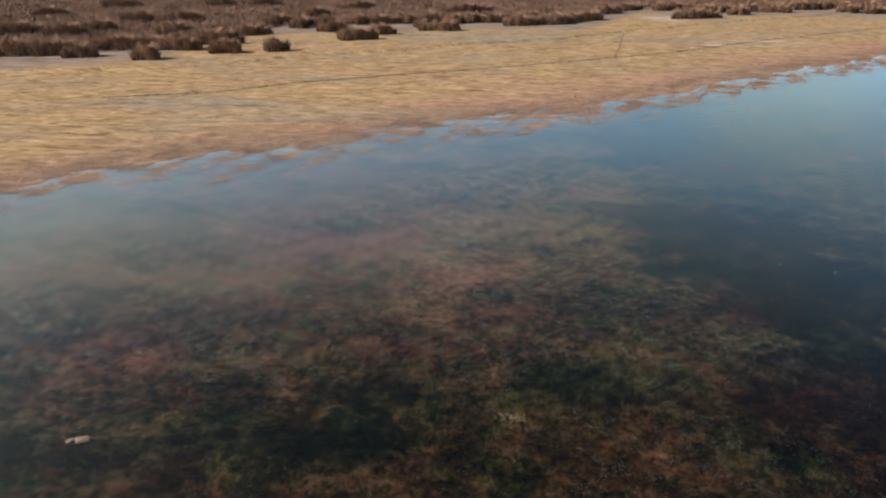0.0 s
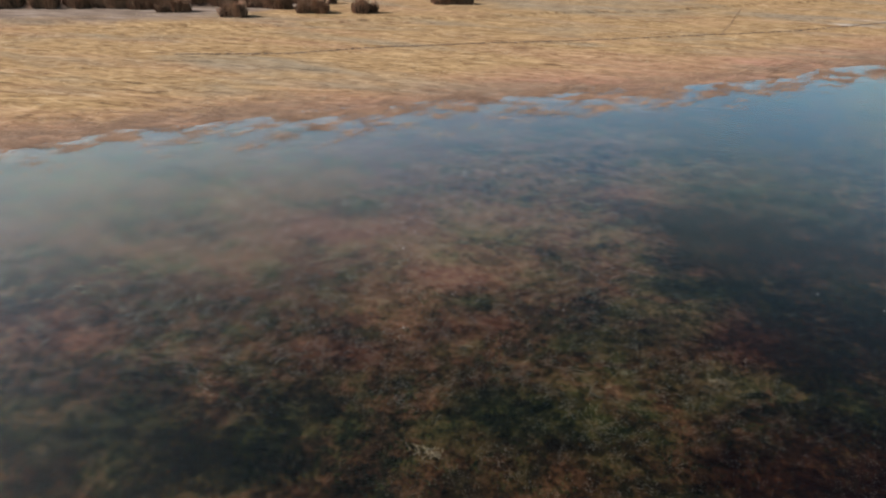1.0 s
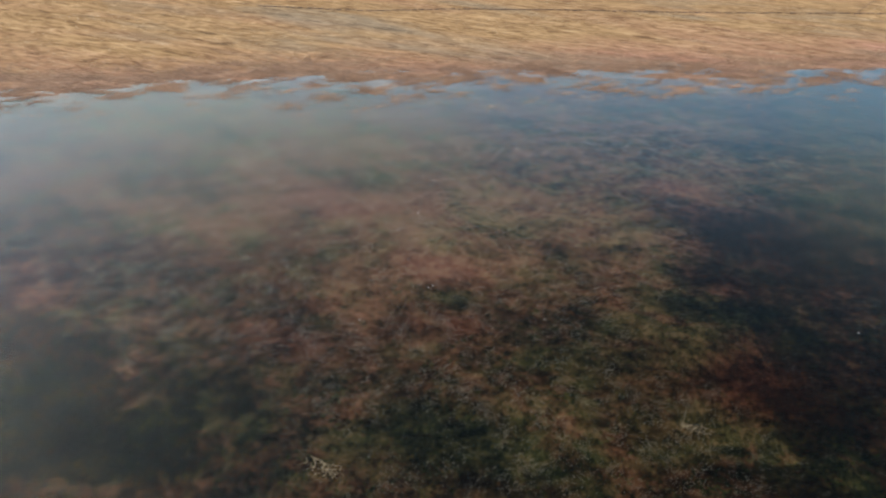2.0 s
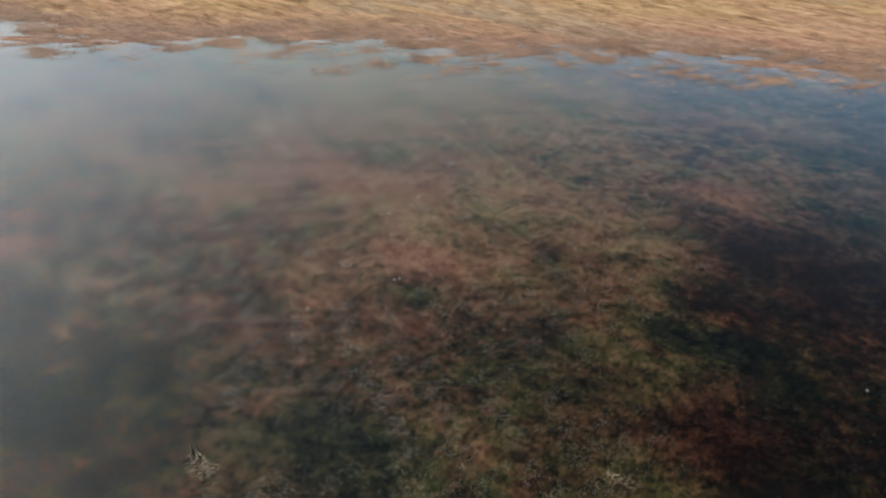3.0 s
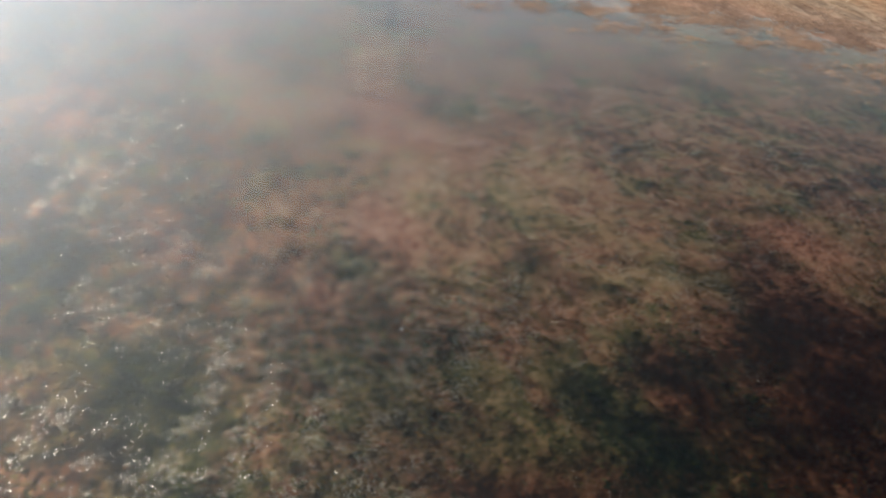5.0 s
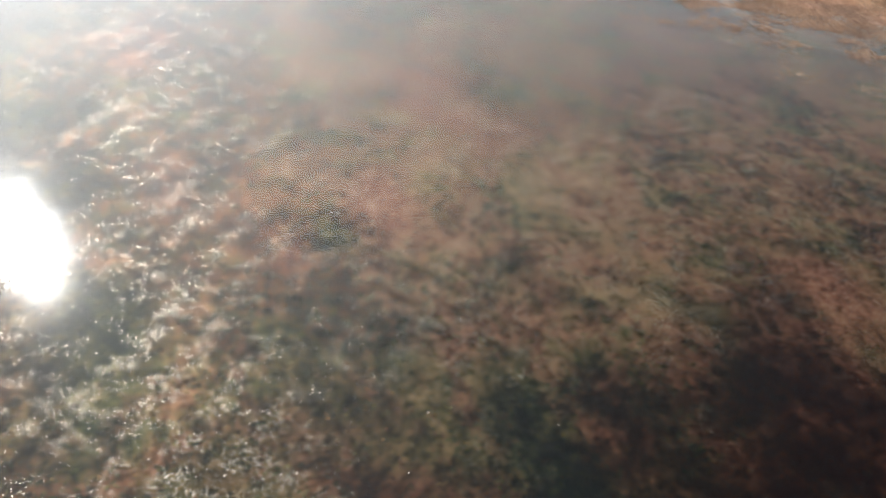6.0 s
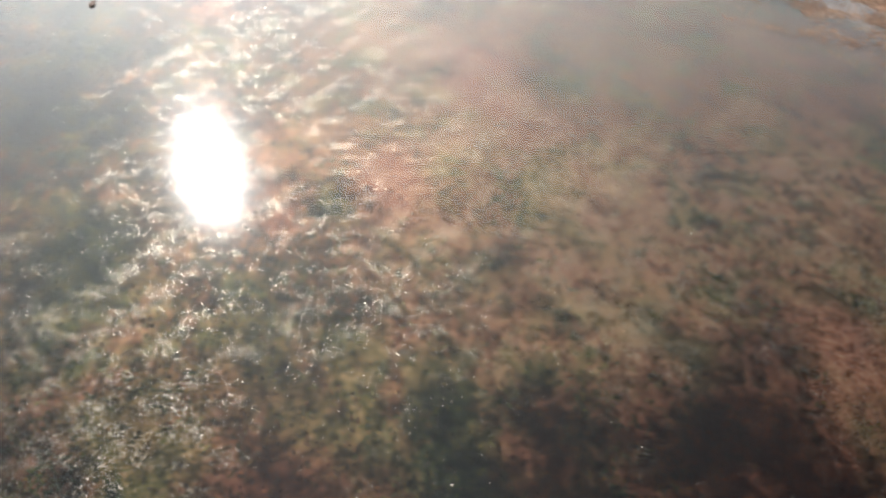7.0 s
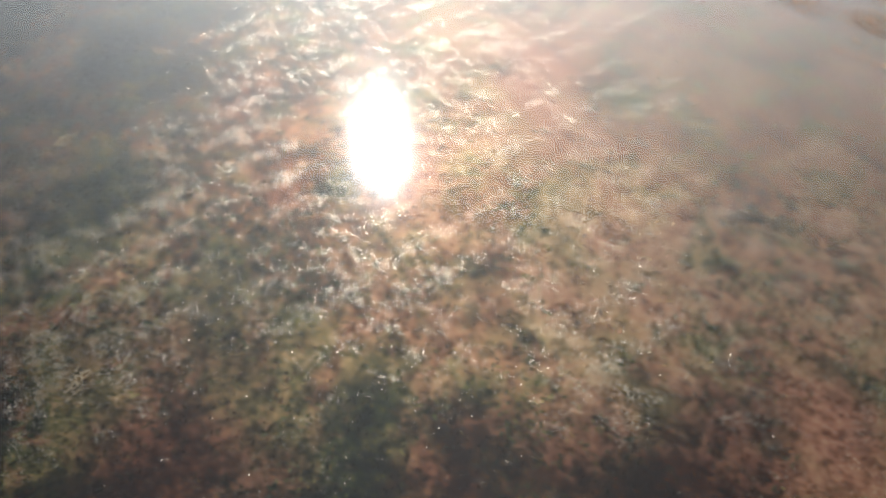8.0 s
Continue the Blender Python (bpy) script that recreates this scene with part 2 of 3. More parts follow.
BED_STOPS = [(0.0, (0.0030, 0.0034, 0.0030)), (0.20, (0.0150, 0.0098, 0.0060)), (0.38, (0.0480, 0.0262, 0.0140)), (0.58, (0.1050, 0.0600, 0.0330)), (0.80, (0.1500, 0.0930, 0.0560)), (1.0, (0.2000, 0.1320, 0.0820))]
OLIVE_STOPS = [(0.0, (0.0018, 0.0036, 0.0030)), (0.20, (0.0085, 0.0118, 0.0058)), (0.40, (0.0330, 0.0345, 0.0130)), (0.60, (0.0860, 0.0690, 0.0320)), (0.80, (0.1420, 0.1040, 0.0550)), (1.0, (0.1950, 0.1430, 0.0820))]
RED_STOPS = [(0.0, (0.0060, 0.0022, 0.0018)), (0.20, (0.0190, 0.0074, 0.0042)), (0.38, (0.0560, 0.0220, 0.0128)), (0.58, (0.1150, 0.0520, 0.0330)), (0.80, (0.1650, 0.0890, 0.0610)), (1.0, (0.2050, 0.1280, 0.0920))]


def weed_material():
    """Limp water weed: a shade to each clump, a little to each leaf."""
    n = Nodes("water_weed")
    tone = n.math("ADD", n.attribute("tone"), n.math("ADD", mottle(n, n.where()), n.math("MULTIPLY", n.math("SUBTRACT", n.island(), 0.5), 0.14)), True)
    green = n.ramp(tone, OLIVE_STOPS)
    colour = n.mix(n.attribute("red"), green, n.ramp(tone, RED_STOPS))
    n.surface(colour, 0.9, None, 0.0)
    return n.wet_sheen(colour, SHEEN)


def tip_material():
    """Wet bleached leaf tips that lie in the water's skin and flash in the sun."""
    n = Nodes("weed_tips")
    fac = n.math("ADD", n.math("MULTIPLY", n.island(), 0.6), n.math("MULTIPLY", n.attribute("tone"), 0.6), True)
    colour = n.ramp(fac, [(0.1, (0.012, 0.010, 0.005)), (0.5, (0.052, 0.042, 0.022)), (0.9, (0.140, 0.112, 0.066))])
    n.surface(colour, 0.42, None, 0.3)
    return n.wet_sheen((0.80, 0.73, 0.60), 0.37, 0.40)


GROUND = ground_material()
WATER = water_material()
WEED = weed_material()
TIPS = tip_material()
STRAW = blade_material("straw", [(0.1, (0.1184, 0.0731, 0.0379)), (0.5, (0.2553, 0.1682, 0.0912)), (0.9, (0.4012, 0.3043, 0.1966))])
STUBBLE = blade_material("stubble", [(0.1, (0.0900, 0.0520, 0.0365)), (0.5, (0.2311, 0.1335, 0.0837)), (0.9, (0.3987, 0.2461, 0.1551))], 0.7, 0.4)
SEDGE = blade_material("dry_sedge", [(0.1, (0.0533, 0.0273, 0.0178)), (0.5, (0.1257, 0.0697, 0.0465)), (0.9, (0.2228, 0.1298, 0.0888))], 0.8, 0.12)
# crown blades paler, stems darker: the tussock's shaded faces are partly put into colour
TUFT = blade_material("tussock_blades", [(0.1, (0.0935, 0.0476, 0.0289)), (0.5, (0.2210, 0.1190, 0.0731)), (0.9, (0.3910, 0.2261, 0.1462))], 0.8, 0.3)
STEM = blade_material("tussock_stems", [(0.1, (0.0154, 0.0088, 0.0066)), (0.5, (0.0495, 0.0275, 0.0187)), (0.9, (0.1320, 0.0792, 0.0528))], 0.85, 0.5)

# ---- the lie of the land ----
SHORE_X = [-400.0, -60.0, -24.6, -20.1, -16.6, -12.5, -8.3, -5.4, -0.5, 4.5, 10.9, 14.5, 21.1, 26.2, 33.1, 44.8, 62.0, 400.0]
SHORE_Y = [-60.0, 25.0, 32.0, 35.4, 38.9, 42.0, 43.8, 45.8, 49.8, 53.0, 55.5, 59.0, 65.2, 68.3, 75.0, 83.1, 94.5, 320.0]
MARSH_X = [-400.0, -60.0, -43.2, -36.9, -29.6, -25.9, -22.3, -13.7, -4.6, 5.1, 15.3, 27.0, 38.4, 54.3, 71.6, 95.0, 400.0]
MARSH_Y = [20.0, 62.0, 71.8, 73.8, 78.6, 84.0, 98.6, 101.7, 104.4, 107.9, 108.5, 129.4, 126.1, 132.9, 135.7, 146.0, 360.0]


def shore_way(x, y):
    """Metres inland of the shoreline (less than nothing: out in the lagoon)."""
    return (y - np.interp(x, SHORE_X, SHORE_Y)) * 0.87


def marsh_way(x, y):
    return y - np.interp(x, MARSH_X, MARSH_Y)


def waves(x, y, seed, size, stretch=1.0, turn=27.0, octaves=4):
    """Smooth random relief between about -1 and 1, from sums of turned sines."""
    rng = np.random.default_rng(seed)
    c, s = math.cos(radians(turn)), math.sin(radians(turn))
    u, v = (c * x + s * y) / stretch, -s * x + c * y
    total, weight = np.zeros_like(u), 0.0
    for o in range(octaves):
        for _ in range(5):
            ang, ph = rng.uniform(0, 2 * math.pi, 2)
            k = 2 * math.pi / size * 1.9 ** o * rng.uniform(0.7, 1.4)
            total += np.sin(k * (u * math.cos(ang) + v * math.sin(ang)) + ph) * 0.6 ** o
        weight += 0.6 ** o
    return total / (weight * 2.6)


def smooth(v, lo, hi):
    q = np.clip((v - lo) / (hi - lo), 0, 1)
    return q * q * (3 - 2 * q)


def marsh_front(x, y):
    """Metres behind the ragged front of the sedge stand."""
    return marsh_way(x, y) + 0.6 + 1.1 * waves(x, y, 91, 6.0) + 0.5 * waves(x, y, 93, 1.8)


def land(x, y):
    d = shore_way(x, y)
    rag = waves(x, y, 3, 8.0, 2.6, octaves=5)
    up = np.where(d > 0, 0.010 * d + 0.0016 * np.clip(d, 0, 12) ** 2 * 0.5, np.maximum(0.012 * d, -0.10)) + WATER_Z
    h = up + (0.034 * rag + 0.026 * waves(x, y, 9, 2.6, 3.2)) * np.exp(-np.abs(d) / np.where(d > 0, 1.2, 9.0)) + 0.012 * waves(x, y, 5, 2.2)
    h = np.where(d > 1.2, np.maximum(h, WATER_Z + 0.006), h)
    deep = np.clip(-d / 12.0, 0, 1)
    h = h + deep * 0.02 * waves(x, y, 7, 5.0)
    bank = smooth(marsh_front(x, y), 0.0, 0.7) * (0.50 + 0.16 * waves(x, y, 95, 4.5))
    return bank + np.where(d > 30, h * 0 + WATER_Z + 0.6 + 0.012 * waves(x, y, 5, 2.2) + 0.004 * (d - 30), h)


def axis(lo, hi, step, far):
    core = np.arange(lo, hi + step / 2, step)
    grow = step * np.cumsum(1.22 ** np.arange(1, 60))
    grow = grow[grow < far]
    return np.concatenate([(lo - grow)[::-1], core, hi + grow])


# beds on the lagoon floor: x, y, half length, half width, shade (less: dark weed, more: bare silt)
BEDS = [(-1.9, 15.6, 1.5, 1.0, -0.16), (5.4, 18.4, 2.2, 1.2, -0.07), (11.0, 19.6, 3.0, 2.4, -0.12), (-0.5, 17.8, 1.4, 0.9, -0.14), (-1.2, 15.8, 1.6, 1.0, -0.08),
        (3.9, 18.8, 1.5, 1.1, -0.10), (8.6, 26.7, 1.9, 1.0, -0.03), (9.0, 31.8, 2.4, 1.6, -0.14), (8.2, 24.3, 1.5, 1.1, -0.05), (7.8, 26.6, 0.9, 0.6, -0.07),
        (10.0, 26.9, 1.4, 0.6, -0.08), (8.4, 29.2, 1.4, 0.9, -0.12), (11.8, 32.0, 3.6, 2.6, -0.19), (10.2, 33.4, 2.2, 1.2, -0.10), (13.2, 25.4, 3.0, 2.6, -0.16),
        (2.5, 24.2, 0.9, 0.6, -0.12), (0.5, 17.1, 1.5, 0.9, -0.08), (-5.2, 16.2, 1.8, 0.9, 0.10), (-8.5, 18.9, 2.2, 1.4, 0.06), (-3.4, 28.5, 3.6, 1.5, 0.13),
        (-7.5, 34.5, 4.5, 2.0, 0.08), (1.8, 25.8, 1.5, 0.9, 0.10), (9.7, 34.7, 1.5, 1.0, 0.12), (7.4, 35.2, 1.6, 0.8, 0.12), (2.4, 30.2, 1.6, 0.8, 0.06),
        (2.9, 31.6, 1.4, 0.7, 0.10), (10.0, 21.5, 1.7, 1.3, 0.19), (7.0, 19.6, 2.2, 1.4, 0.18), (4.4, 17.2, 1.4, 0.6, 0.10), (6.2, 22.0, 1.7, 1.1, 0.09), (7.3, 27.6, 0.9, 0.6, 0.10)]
RED_BEDS = [(1.7, 26.0, 1.7, 0.9), (10.2, 33.4, 2.6, 1.6), (5.8, 34.6, 2.0, 1.0), (12.0, 31.0, 3.4, 2.4), (-3.4, 28.5, 3.2, 1.3), (1.8, 25.5, 1.2, 0.8), (10.8, 24.0, 1.6, 1.2),
            (7.5, 35.5, 1.8, 0.8), (9.6, 28.4, 1.3, 0.8), (12.0, 18.0, 3.0, 2.2), (-9.0, 19.5, 2.4, 1.4), (3.0, 23.0, 1.4, 0.7), (-0.6, 20.6, 1.6, 0.8)]
GREEN_BEDS = [(2.3, 30.0, 2.1, 0.9), (5.7, 30.9, 1.6, 0.9), (-1.9, 15.6, 1.8, 1.1), (5.4, 18.4, 2.0, 1.1), (8.2, 24.3, 1.6, 1.1), (7.8, 26.6, 1.0, 0.7), (9.9, 26.9, 1.4, 0.6),
              (3.9, 18.9, 1.5, 1.1), (-5.2, 16.1, 2.0, 1.0), (10.0, 21.6, 1.7, 1.2), (6.0, 22.6, 1.4, 0.7), (-0.5, 17.8, 1.4, 0.9)]
POOLS = [(8.6, 24.8, 1.5, 1.0), (8.2, 29.0, 1.3, 0.9), (7.2, 35.0, 1.4, 0.8), (0.5, 17.1, 1.8, 1.1), (2.4, 26.4, 1.5, 1.0), (9.8, 28.2, 1.5, 0.9), (0.2, 22.6, 1.5, 0.9)]


def hump(x, y, bx, by, a, b):
    return np.exp(-(((x - bx) / a) ** 2 + ((y - by) / b) ** 2) ** 1.3)


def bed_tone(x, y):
    """Shade of the lagoon floor: weedy and dark close to the deep side, bare and pale towards the shore, with milky
    reflection put into parts of it.
    """
    # the lifts over mid and western water paint in milky sky reflection
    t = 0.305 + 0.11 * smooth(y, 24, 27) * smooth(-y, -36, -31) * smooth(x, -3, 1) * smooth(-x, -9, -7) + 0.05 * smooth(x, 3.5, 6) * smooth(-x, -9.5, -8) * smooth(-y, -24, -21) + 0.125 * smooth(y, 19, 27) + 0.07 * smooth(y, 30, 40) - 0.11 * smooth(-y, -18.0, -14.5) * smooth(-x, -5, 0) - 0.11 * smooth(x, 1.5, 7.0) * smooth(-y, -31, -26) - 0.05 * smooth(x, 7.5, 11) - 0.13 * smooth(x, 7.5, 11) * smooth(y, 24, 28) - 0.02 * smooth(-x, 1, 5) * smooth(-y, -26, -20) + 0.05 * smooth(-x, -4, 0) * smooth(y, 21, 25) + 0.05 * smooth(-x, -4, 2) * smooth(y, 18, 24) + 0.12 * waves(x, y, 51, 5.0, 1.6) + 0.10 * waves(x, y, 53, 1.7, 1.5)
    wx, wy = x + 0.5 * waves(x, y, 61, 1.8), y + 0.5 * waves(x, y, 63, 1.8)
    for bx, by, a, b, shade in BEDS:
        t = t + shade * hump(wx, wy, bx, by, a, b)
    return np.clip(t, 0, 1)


def haze_wash(x, y):
    """How far the bed's pattern is flattened for milky sky reflection: over the open western water and along the shore.
    """
    return np.clip(0.62 * smooth(-x, -2.0, 5.0) * smooth(y, 19, 25) + 0.30 * smooth(shore_way(x, y), -14, -6), 0, 0.72)


def bed_red(x, y):
    r = 0.22 + 0.38 * waves(x, y, 55, 6.0)
    for bed in RED_BEDS:
        r = r + 0.6 * hump(x, y, *bed)
    return np.clip(r, 0, 1)


def bed_green(x, y):
    g = -0.01 + 0.10 * waves(x, y, 57, 5.0)
    for bed in GREEN_BEDS:
        g = g + 0.22 * hump(x, y, *bed)
    return g


def still(x, y):
    """How open the water is, free of weed at its surface."""
    p = np.zeros_like(x)
    for pool in POOLS:
        p = np.maximum(p, hump(x, y, *pool))
    return np.clip(p, 0, 1)


def sheet(name, xs, ys, height, material):
    X, Y = np.meshgrid(xs, ys)
    Z = height(X, Y)
    nx, ny = len(xs), len(ys)
    me = bpy.data.meshes.new(name)
    verts = np.stack([X, Y, Z], -1).reshape(-1, 3)
    k = (np.arange(ny - 1)[:, None] * nx + np.arange(nx - 1)).ravel()
    faces = np.stack([k, k + 1, k + nx + 1, k + nx], -1)
    me.vertices.add(len(verts))
    me.vertices.foreach_set("co", verts.astype(np.float32).ravel())
    me.loops.add(faces.size)
    me.loops.foreach_set("vertex_index", faces.astype(np.int32).ravel())
    me.polygons.add(len(faces))
    me.polygons.foreach_set("loop_start", np.arange(0, faces.size, 4, dtype=np.int32))
    me.polygons.foreach_set("use_smooth", np.ones(len(faces), dtype=bool))
    me.update()
    me.validate()
    me.materials.append(material)
    return new(name, me), verts


def store(me, name, values):
    me.attributes.new(name, "FLOAT", "POINT").data.foreach_set("value", values.astype(np.float32))


ground, gv = sheet("ground", axis(-50, 78, 0.34, 3000), axis(4, 142, 0.34, 3000), land, GROUND)
gx, gy, gz = gv.T
d_shore, d_marsh = shore_way(gx, gy), marsh_way(gx, gy)
edge = gz + 0.02 * waves(gx, gy, 31, 2.4, 2.5)
store(ground.data, "dry_cover", smooth(edge, WATER_Z - 0.035, WATER_Z - 0.002))
store(ground.data, "wet_cover", 0.7 * (1 - smooth(edge, WATER_Z - 0.005, WATER_Z + 0.04)))
store(ground.data, "rust_cover", np.clip(0.80 - d_shore / 9.5 + 0.35 * smooth(gx, -12, 8), 0, 1))
store(ground.data, "marsh_cover", smooth(marsh_front(gx, gy), -0.2, 0.4))
store(ground.data, "mud_cover", smooth(d_marsh + 2.5 * waves(gx, gy, 43, 9, 2.0), -11, -6))
salt = np.zeros_like(gx)
for spot in ((36.5, 92.7, 5.0, 1.3), (30.1, 88.8, 3.0, 0.8), (29.6, 115.2, 3.0, 4.0)):
    salt = np.maximum(salt, hump(gx, gy, *spot))
store(ground.data, "salt_cover", 0.5 * salt * smooth(waves(gx, gy, 45, 2.5, 3.0), -0.5, 0.4))
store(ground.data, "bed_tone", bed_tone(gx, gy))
store(ground.data, "bed_red", bed_red(gx, gy))
store(ground.data, "haze_wash", haze_wash(gx, gy))
store(ground.data, "bed_green", bed_green(gx, gy))
tagged(ground, "lagoon bed of brown silt rising to a straw-coloured grassy shore", "ground", kind="structure")

water, _ = sheet("water", axis(-40, 40, 8, 3000), axis(0, 60, 8, 3000), lambda x, y: np.full_like(x, WATER_Z), WATER)
tagged(water, "clear shallow lagoon water, almost still, mirroring the sky", "water", kind="structure")


# ---- plants ----
def ribbon_mesh(name, roots, ang, reach, rise, widths, material, segments=2, sag=0.0, tip=0.15):
    """Many tapering bent blades in one mesh, each an island of its own: they reach out along ang while they rise."""
    n = len(roots)
    way = np.stack([np.cos(ang), np.sin(ang), 0 * ang], -1)
    side = np.stack([-np.sin(ang), np.cos(ang), 0 * ang], -1)
    rows = []
    for k in range(segments + 1):
        q = k / segments
        mid = roots + way * (reach * q)[:, None] + np.array([0, 0, 1.0]) * (rise * (q + sag * q * (1 - q)))[:, None]
        w = widths * (1 - (1 - tip) * q) * 0.5
        rows += [mid - side * w[:, None], mid + side * w[:, None]]
    verts = np.stack(rows, 1).reshape(-1, 3)
    per = 2 * (segments + 1)
    base = np.arange(n)[:, None] * per
    faces = np.concatenate([base + np.array([2 * k, 2 * k + 1, 2 * k + 3, 2 * k + 2]) for k in range(segments)], 1).reshape(-1, 4)
    me = bpy.data.meshes.new(name)
    me.vertices.add(len(verts))
    me.vertices.foreach_set("co", verts.astype(np.float32).ravel())
    me.loops.add(faces.size)
    me.loops.foreach_set("vertex_index", faces.astype(np.int32).ravel())
    me.polygons.add(len(faces))
    me.polygons.foreach_set("loop_start", np.arange(0, faces.size, 4, dtype=np.int32))
    me.update()
    me.materials.append(material)
    return me


def scatter(rng, n, x0, x1, y0, y1, keep):
    x, y = rng.uniform(x0, x1, n), rng.uniform(y0, y1, n)
    ok = rng.uniform(0, 1, n) < keep(x, y)
    return x[ok], y[ok]


def weed_field():
    """Clumps of limp weed, thick in the dark beds and thin on bare silt."""
    rng = np.random.default_rng(11)
    x, y = scatter(rng, 60000, -22, 22, 9, 50, lambda x, y: np.clip(1.0 - 1.3 * bed_tone(x, y), 0.10, 1) * (shore_way(x, y) < -6) * (1 - 0.35 * still(x, y)) * (1 - haze_wash(x, y)))
    n = len(x)
    size = rng.uniform(0.6, 1.4, n)
    tone = np.clip(bed_tone(x, y) + rng.normal(0, 0.03, n) - 0.02, 0, 1)
    red = np.clip(bed_red(x, y) + rng.normal(0, 0.2, n), 0, 1)
    per = 7
    k = np.repeat(np.arange(n), per)
    m = len(k)
    ang = rng.uniform(0, 2 * math.pi, m)
    px, py = x[k] + rng.normal(0, 0.07, m) * size[k], y[k] + rng.normal(0, 0.07, m) * size[k]
    z = land(px, py)
    rise = np.minimum(rng.uniform(0.003, 0.024, m) * size[k], WATER_Z - 0.012 - z)
    me = ribbon_mesh("water_weed", np.stack([px, py, z - 0.005], -1), ang, rng.uniform(0.06, 0.16, m) * size[k], rise, rng.uniform(0.035, 0.08, m) * size[k], WEED, 1, 0, 0.5)
    store(me, "tone", np.repeat(tone[k], 4))
    store(me, "red", np.repeat(red[k], 4))
    store(me, "haze_wash", np.repeat(haze_wash(x, y)[k], 4))
    return tagged(new("water_weed", me), "limp brown and olive water weed under shallow water", "water weed", kind="stuff")


def weed_tips():
    """Leaf tips afloat in the water's skin, each tilted a little its own way."""
    rng = np.random.default_rng(14)
    x, y = scatter(rng, 2200000, -16, 17, 11, 40, lambda x, y: (1 - 0.9 * still(x, y)) * np.clip(0.16 + 0.40 * waves(x, y, 71, 3.4, 1.4) + 0.70 * waves(x, y, 73, 0.7, 1.3, 60.0), 0.012, 1) * smooth(-shore_way(x, y), 7, 13) * (0.25 + 0.75 * np.maximum(smooth(y, 16.5, 20.0), smooth(x, 2.5, 5.5))) * (1 - 0.75 * smooth(x, 6.5, 9.5) * smooth(y, 21, 24)) * (0.24 + 0.76 * smooth(bed_tone(x, y), 0.12, 0.32)))
    n = len(x)
    size = rng.uniform(0.006, 0.020, n)
    tilt = np.abs(rng.normal(0, 0.15, n)) + 0.005
    roots = np.stack([x, y, np.full(n, WATER_Z + 0.001)], -1)
    me = ribbon_mesh("floating_weed", roots, rng.uniform(0, 2 * math.pi, n), size, size * tilt, size * rng.uniform(0.2, 0.5, n), TIPS, 1, 0, 0.5)
    store(me, "tone", np.repeat(bed_tone(x, y), 4))
    return tagged(new("floating_weed", me), "tiny wet weed tips afloat on the lagoon, glinting in the sun", "water weed", kind="stuff")


def straw_field():
    rng = np.random.default_rng(12)
    x, y = scatter(rng, 230000, -48, 80, 28, 132, lambda x, y: (shore_way(x, y) > 1.5) * (marsh_way(x, y) < -5) * np.clip(0.35 + 0.6 * waves(x, y, 22, 4.0, 3.0), 0, 1))
    n = len(x)
    z = land(x, y)
    ang = radians(27) + rng.normal(0, 0.5, n) + math.pi * (rng.uniform(0, 1, n) > 0.5)
    me = ribbon_mesh("shore_grass", np.stack([x, y, z], -1), ang, rng.uniform(0.12, 0.45, n), rng.uniform(0.01, 0.07, n), rng.uniform(0.03, 0.07, n), STRAW, 1, 0)
    return tagged(new("shore_grass", me), "short straw-coloured dry grass lying flat on the shore", "grass", kind="stuff")


def stubble_field():
    """Drowned grass stubble that breaks the line between land and water."""
    rng = np.random.default_rng(18)
    n = 620000
    x, off = rng.uniform(-45, 72, n), rng.normal(-1.2, 2.4, n)
    y = np.interp(x, SHORE_X, SHORE_Y) + off / 0.87
    ok = rng.uniform(0, 1, n) < np.clip(0.34 + 0.8 * waves(x, y, 81, 1.5, 2.6) + 0.5 * waves(x, y, 83, 5.0, 2.0) + 0.08 * off, 0.02, 1)
    x, y = x[ok], y[ok]
    n = len(x)
    z = np.maximum(land(x, y), WATER_Z) - 0.003
    ang = radians(27) + rng.normal(0, 0.6, n) + math.pi * (rng.uniform(0, 1, n) > 0.5)
    me = ribbon_mesh("shore_stubble", np.stack([x, y, z], -1), ang, rng.uniform(0.08, 0.30, n), rng.uniform(0.012, 0.05, n), rng.uniform(0.02, 0.05, n), STUBBLE, 1, 0)
    return tagged(new("shore_stubble", me), "rusty drowned grass stubble along the water's edge", "grass", kind="stuff")


def sedge_field():
    rng = np.random.default_rng(13)
    x, y = scatter(rng, 800000, -85, 100, 64, 185, lambda x, y: np.where(marsh_front(x, y) < 2.0, (marsh_front(x, y) > 0.15) * 1.0, 0.42 + 0.3 * waves(x, y, 23, 8.0, 2.0)) * (y < 140 + 0.35 * np.abs(x)))
    n = len(x)
    z = land(x, y)
    h = rng.uniform(0.25, 0.6, n)
    me = ribbon_mesh("marsh_sedge", np.stack([x, y, z - 0.02], -1), rng.uniform(0, 2 * math.pi, n), h * rng.uniform(0.5, 1.8, n), h, rng.uniform(0.04, 0.09, n), SEDGE, 1, 0.6)
    return tagged(new("marsh_sedge", me), "dense brown dry sedge of the salt marsh", "sedge", kind="stuff")


